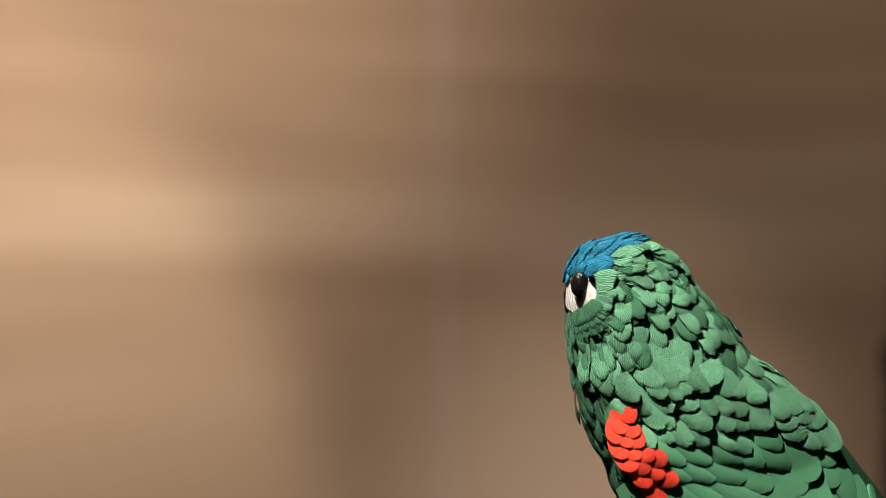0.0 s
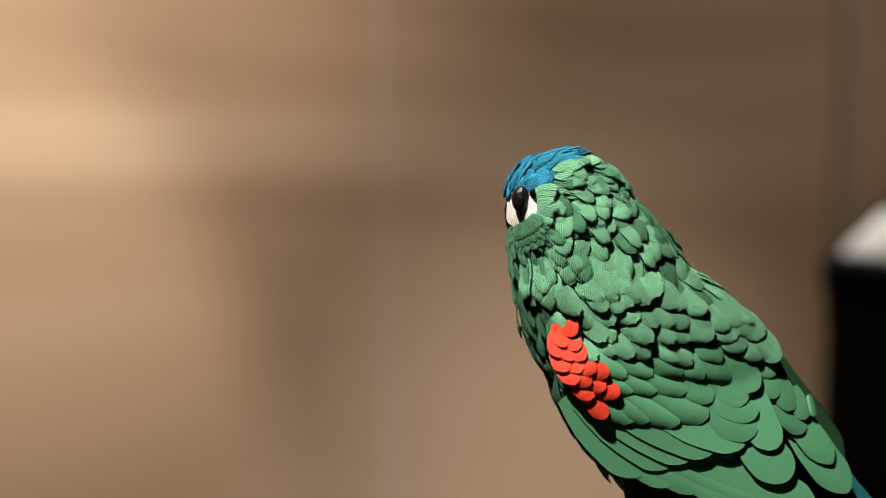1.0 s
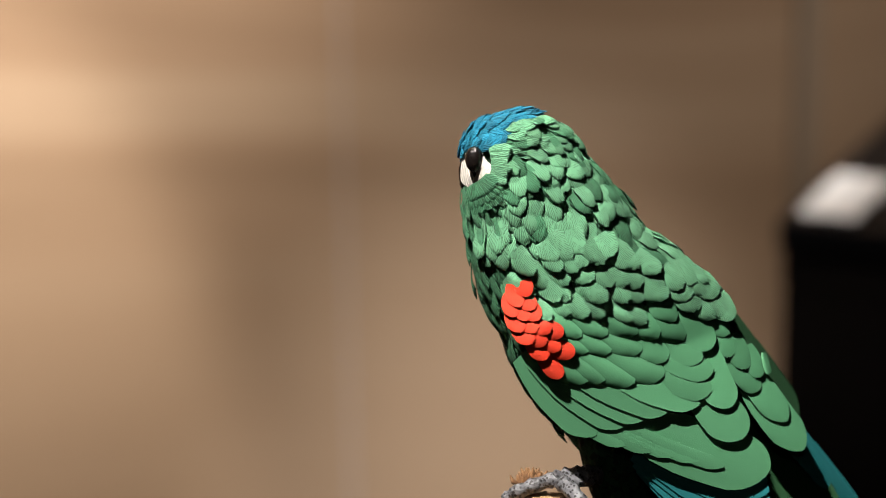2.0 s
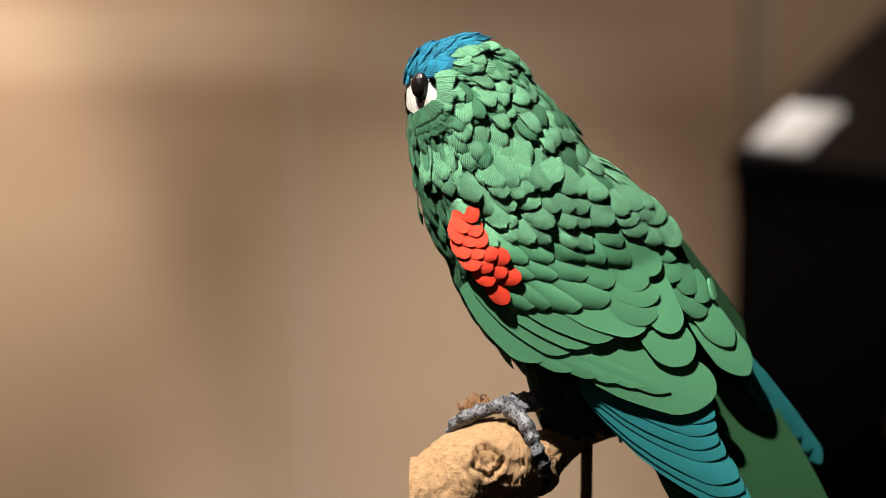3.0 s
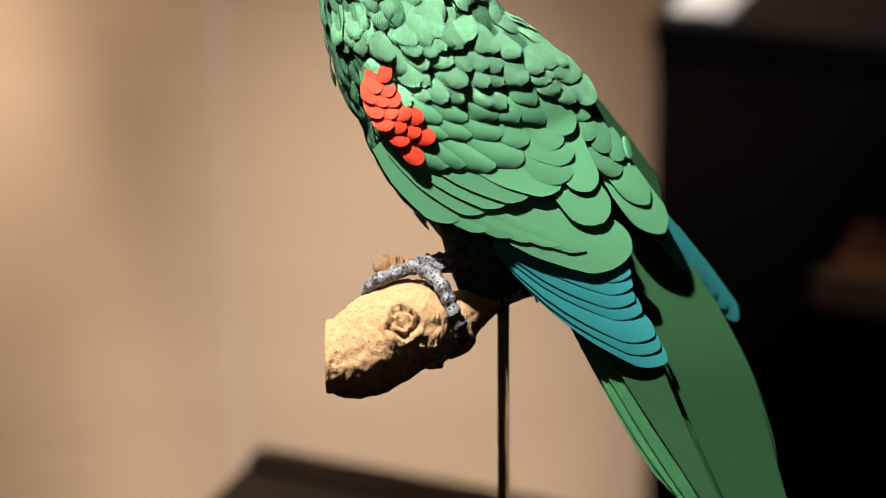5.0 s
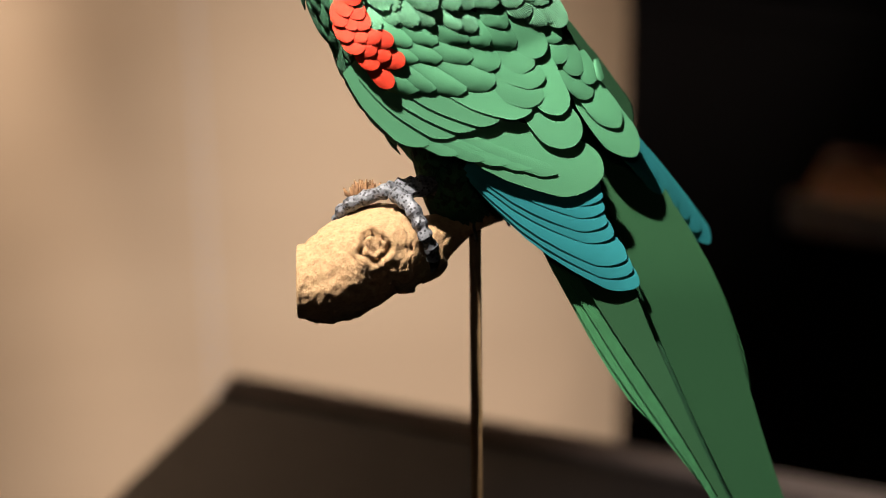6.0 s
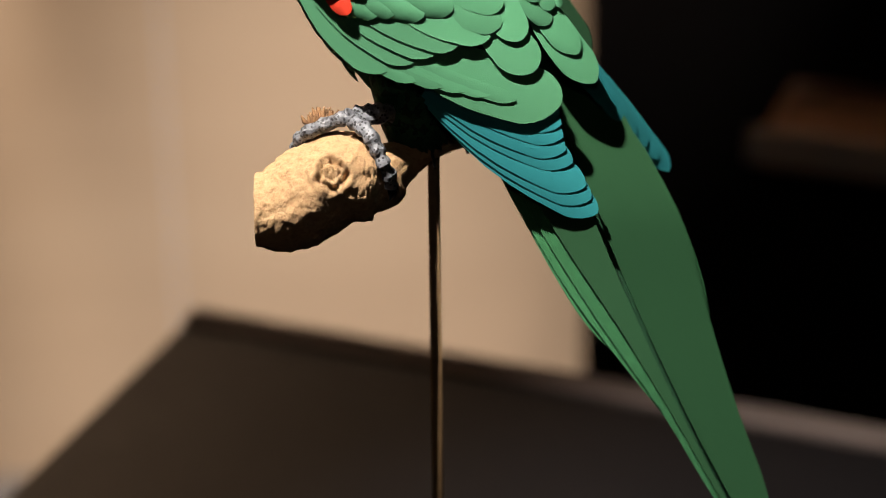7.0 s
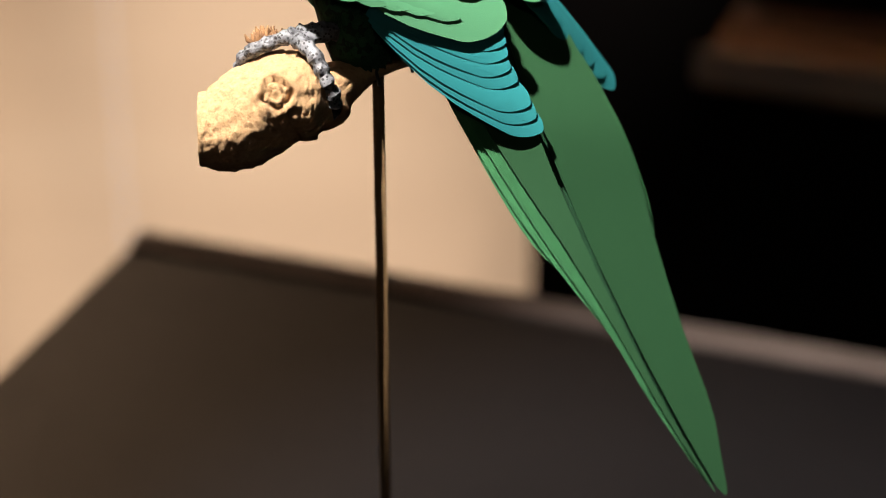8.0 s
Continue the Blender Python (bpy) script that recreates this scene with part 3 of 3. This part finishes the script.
            feather(path[i] + n * wide[i], n, d, random.uniform(0.009, 0.013) * (0.6 if i > 10 else 1), 0.006, SHADE_GREEN, 0.1, 0.12, 0.7, 0.6, 0.0004, 0.03, 0.014)


coat()
loose_feathers()
left_wing()
right_wing()
tail()
face_and_feet()
bird_sculpture = part("bird_sculpture", bird, MATS, None, "", smooth=False)
tagged(bird_sculpture, "green cut-paper bird sculpture with blue crown, perched on a branch", "sculpture")

# ---- stand: branch on a thin rod ----
TOP = 0.9
ROD_TOP = at(990, 676, -70)
stand = thing("display_stand", (ROD_TOP.x, ROD_TOP.y, TOP), "bare tan branch held up by a thin bronzed rod", "stand")
HOME = Matrix.Translation(-Vector(stand.location))

BRANCH = [
    (677, 782, 65, 20), (700, 783, 69, 20), (728, 777, 76, 20), (755, 766, 80, 18), (780, 750, 83, 17), (812, 732, 81, 15), (832, 724, 78, 14), (864, 725, 78, 10), (884, 724, 71, 6),
    (902, 722, 54, -4), (922, 706, 44, -24), (952, 690, 31, -48), (988, 674, 22, -62), (1040, 660, 18, -78), (1084, 653, 19, -92), (1140, 640, 18, -105),
]


def branch_mesh():
    bm = bmesh.new()
    rings, count, sides = [], 150, 96
    for i in range(count + 1):
        x, y, w, c = smooth_at(BRANCH, i / count)
        o = at(x, y, c)
        nx = smooth_at(BRANCH, min(1, i / count + 0.02))
        d = (at(nx[0], nx[1], nx[3]) - o).normalized() if i < count else d
        d = d.lerp(BOARD @ Vector((1, 0, 0)), max(0, 1 - i / 12)).normalized()
        n = d.cross(OUT).normalized()
        ring = []
        for k in range(sides):
            a = math.tau * k / sides
            q = n * math.cos(a) + OUT * 1.4 * math.sin(a)
            p = o + q * w * STEP
            big = noise.noise(p * 55) * 0.045 + noise.noise(p * 190) * 0.024 + noise.noise(p * 520) * 0.036 + noise.noise(p * 1100) * 0.03
            furrow = -0.035 * max(0, math.sin(a * 5 + 3 * noise.noise(p * 45))) ** 6
            big += max(0, math.cos(a)) ** 2 * (0.06 * noise.noise(p * 95) + 0.04 * noise.noise(p * 260))
            knot = (p - at(812, 722, 122)).length / (23 * STEP)
            whorl = 1 + 0.34 * noise.noise(p * 300) + 0.1 * noise.noise(p * 900)
            bump = 0.05 * math.exp(-(knot - 1.45 * whorl) ** 2 * 8) - 0.17 * math.exp(-(knot - whorl) ** 2 * 40) - 0.13 * math.exp(-(knot - 0.42 * whorl) ** 2 * 60)
            ring.append(bm.verts.new(p + q * w * STEP * (big + furrow + bump)))
        rings.append(ring)
    for r0, r1 in zip(rings, rings[1:]):
        for k in range(sides):
            bm.faces.new((r0[k], r0[(k + 1) % sides], r1[(k + 1) % sides], r1[k]))
    bm.faces.new(rings[0][::-1]), bm.faces.new(rings[-1])
    bmesh.ops.recalc_face_normals(bm, faces=bm.faces)
    bm.transform(HOME)
    return bm


branch = part("branch", branch_mesh(), M_WOOD, stand, "bare tan weathered branch with a round knot")


def rod_mesh():
    bm = bmesh.new()
    tube(bm, [ROD_TOP, Vector((ROD_TOP.x, ROD_TOP.y, TOP + 0.004))], [0.0026, 0.0026], 20)
    bm.transform(HOME)
    return bm


def foot_plate_mesh():
    bm = bmesh.new()
    tube(bm, [Vector((ROD_TOP.x, ROD_TOP.y, TOP)), Vector((ROD_TOP.x, ROD_TOP.y, TOP + 0.004))], [0.02, 0.019], 32)
    bm.transform(HOME)
    return bm


part("rod", rod_mesh(), M_ROD, stand, "thin bronzed metal rod")
part("base_plate", foot_plate_mesh(), M_ROD, stand)
for x, y, r, c in ((985, 680, 30, -62), (1044, 660, 27, -78)):
    bm = bmesh.new()
    o = at(x, y, c)
    d = (at(1070, 655, -88) - at(970, 681, -54)).normalized()
    n = d.cross(OUT).normalized()
    tube(bm, [o + (n * math.cos(q) + OUT * math.sin(q)) * r * STEP for q in (math.tau * k / 28 for k in range(29))], [0.0007] * 29, 8)
    bm.transform(HOME)
    part("wire_tie", bm, M_WIRE, stand, "black wire tie round the branch")


def moss_mesh():
    bm = bmesh.new()
    for i in range(70):
        a, r = random.uniform(0, math.tau), random.uniform(0, 22)
        p = at(796 + r * math.cos(a), 640 + random.uniform(-4, 4), 10 + r * math.sin(a))
        q = at(796 + 1.4 * r * math.cos(a) + random.uniform(-16, 16), 618 - random.uniform(-12, 20) * (1 - r / 34), 10 + 1.3 * r * math.sin(a))
        tube(bm, [p, p.lerp(q, 0.55) + Vector((random.uniform(-1, 1), random.uniform(-1, 1), 0)) * 0.0012, q], [0.0006, 0.0011, 0.0003], 5)
    return bm


tagged(part("moss_tuft", moss_mesh(), M_MOSS), "tuft of dry brown moss on the branch", "moss")


# ---- the room ----
def ground_at(t, x, y, z):
    """Where the line of sight at row t through a share of the picture meets the level z."""
    row = [r for r in ROWS if r[0] == t][0]
    m = tripod(*row[1:])
    way = m.to_3x3() @ Vector(((x - 784) / 4033.3, (441 - y) / 4033.3, -1))
    return m.translation + way * ((z - m.translation.z) / way.z)


CORNER = ground_at(8.0, 225, 440, TOP)
BACK = (ground_at(8.0, 1568, 672, TOP) - CORNER).normalized()
TURN = math.atan2(BACK.y, BACK.x)


def slab(bm, u0, u1, v0, v1, z0, z1, bevel=0.0, origin=CORNER, turn=TURN):
    """A block whose plan runs along the plinth's back edge (u) and towards the front (v)."""
    a, b = Vector((math.cos(turn), math.sin(turn), 0)), Vector((math.sin(turn), -math.cos(turn), 0))
    c = Vector((origin.x, origin.y, 0)) + a * (u0 + u1) / 2 + b * (v0 + v1) / 2
    box(bm, (c.x, c.y, (z0 + z1) / 2), (u1 - u0, v1 - v0, z1 - z0), turn, bevel)


plinth = thing("plinth", (CORNER.x, CORNER.y, 0), "large dark brown display plinth under the sculpture", "plinth")
PH = Matrix.Translation(-Vector(plinth.location))


def plinth_part(name, *args, mat=M_PLINTH, bevel=0.003, label=""):
    bm = bmesh.new()
    slab(bm, *args, bevel)
    bm.transform(PH)
    return part(name, bm, mat, plinth, label, smooth=False)


plinth_part("top", 0, 1.5, 0, 0.62, TOP - 0.03, TOP)
plinth_part("body", 0.02, 1.48, 0.02, 0.6, 0.0, TOP - 0.03)
plinth_part("edge_strip", 0.0, 1.5, -0.026, -0.001, TOP - 0.03, TOP + 0.003, mat=M_RIM, bevel=0.001, label="grey-brown metal edge strip")

FLOOR = part("floor", bmesh.new(), M_FLOOR)
bm = bmesh.new()
box(bm, (0, 1.0, -0.05), (7, 6.4, 0.1))
bm.to_mesh(FLOOR.data)
tagged(FLOOR, "dark carpet floor of the gallery", "floor", "", "structure")

WALL_Y = 2.75


def wall(name, centre, size, mat, label):
    bm = bmesh.new()
    box(bm, centre, size)
    return tagged(part(name, bm, mat, smooth=False), label, "wall", "", "structure")


SEAM = -0.214
wall("wall_north_1", ((SEAM - 3.5) / 2, WALL_Y + 0.05, 1.5), (3.5 + SEAM - 0.0045, 0.1, 3.0), M_WALL, "tan veneered wall panel in soft light")
wall("wall_north_2", ((SEAM + 0.35) / 2, WALL_Y + 0.05, 1.5), (0.35 - SEAM - 0.0045, 0.1, 3.0), M_WALL, "tan veneered wall panel in soft light")
wall("wall_north_3", (1.93, WALL_Y + 0.075, 1.5), (3.1, 0.1, 3.0), M_WALL, "brown veneered wall panel in shade")
for x, w, mt in ((SEAM, 0.009, M_TRIM), (0.365, 0.026, M_PLASTER)):
    bm = bmesh.new()
    box(bm, (x, WALL_Y + 0.04, 1.5), (w, 0.076, 3.0))
    tagged(part("trim", bm, mt, smooth=False), "pale upright joint strip between wall panels", "trim", "", "structure")
wall("wall_south", (0, -2.2, 1.5), (7, 0.1, 3.0), M_PLASTER, "plain warm plaster wall")
wall("wall_west", (-3.5, 0.3, 1.5), (0.1, 4.9, 3.0), M_PLASTER, "plain warm plaster wall")
wall("wall_east", (3.5, 0.3, 1.5), (0.1, 4.9, 3.0), M_PLASTER, "plain warm plaster wall")
bm = bmesh.new()
box(bm, (0, 0.3, 3.05), (7.1, 5.2, 0.1))
tagged(part("ceiling", bm, M_FLOOR, smooth=False), "dark gallery ceiling", "ceiling", "", "structure")

# ---- the second plinth, farther back ----
FAR_TOP = 1.08
far_plinth = thing("plinth", (0.238, 1.985, 0), "black display plinth with a white label card on top", "plinth")
FAR = Vector(far_plinth.location)


def far_part(name, u0, u1, v0, v1, z0, z1, mat, bevel=0.003, label=""):
    bm = bmesh.new()
    slab(bm, u0, u1, v0, v1, z0, z1, bevel, FAR, TURN)
    bm.transform(Matrix.Translation(-FAR))
    return part(name, bm, mat, far_plinth, label, smooth=False)


far_part("top", 0, 1.1, -0.62, 0, FAR_TOP - 0.03, FAR_TOP, M_PLINTH)
far_part("body", 0.005, 1.09, -0.6, -0.005, 0, FAR_TOP - 0.064, M_BOX)
far_part("reveal", 0.004, 1.095, -0.61, -0.004, FAR_TOP - 0.063, FAR_TOP - 0.031, M_BOX, 0.001)
far_part("shelf", 0.2, 0.6, -0.011, 0.116, 0.87, 0.905, M_SHELF, label="narrow brown shelf")
far_part("front_strip", 0.19, 0.61, 0.117, 0.125, 0.878, 0.909, M_STRIP, 0.001, "grey edge strip of the shelf")


def card_mesh():
    bm = bmesh.new()
    slab(bm, 0.012, 0.066, -0.16, -0.022, FAR_TOP, FAR_TOP + 0.004, 0.001, FAR, TURN)
    return bm


tagged(part("label_card", card_mesh(), M_CARD, smooth=False), "blank white label card lying on the black plinth", "card")
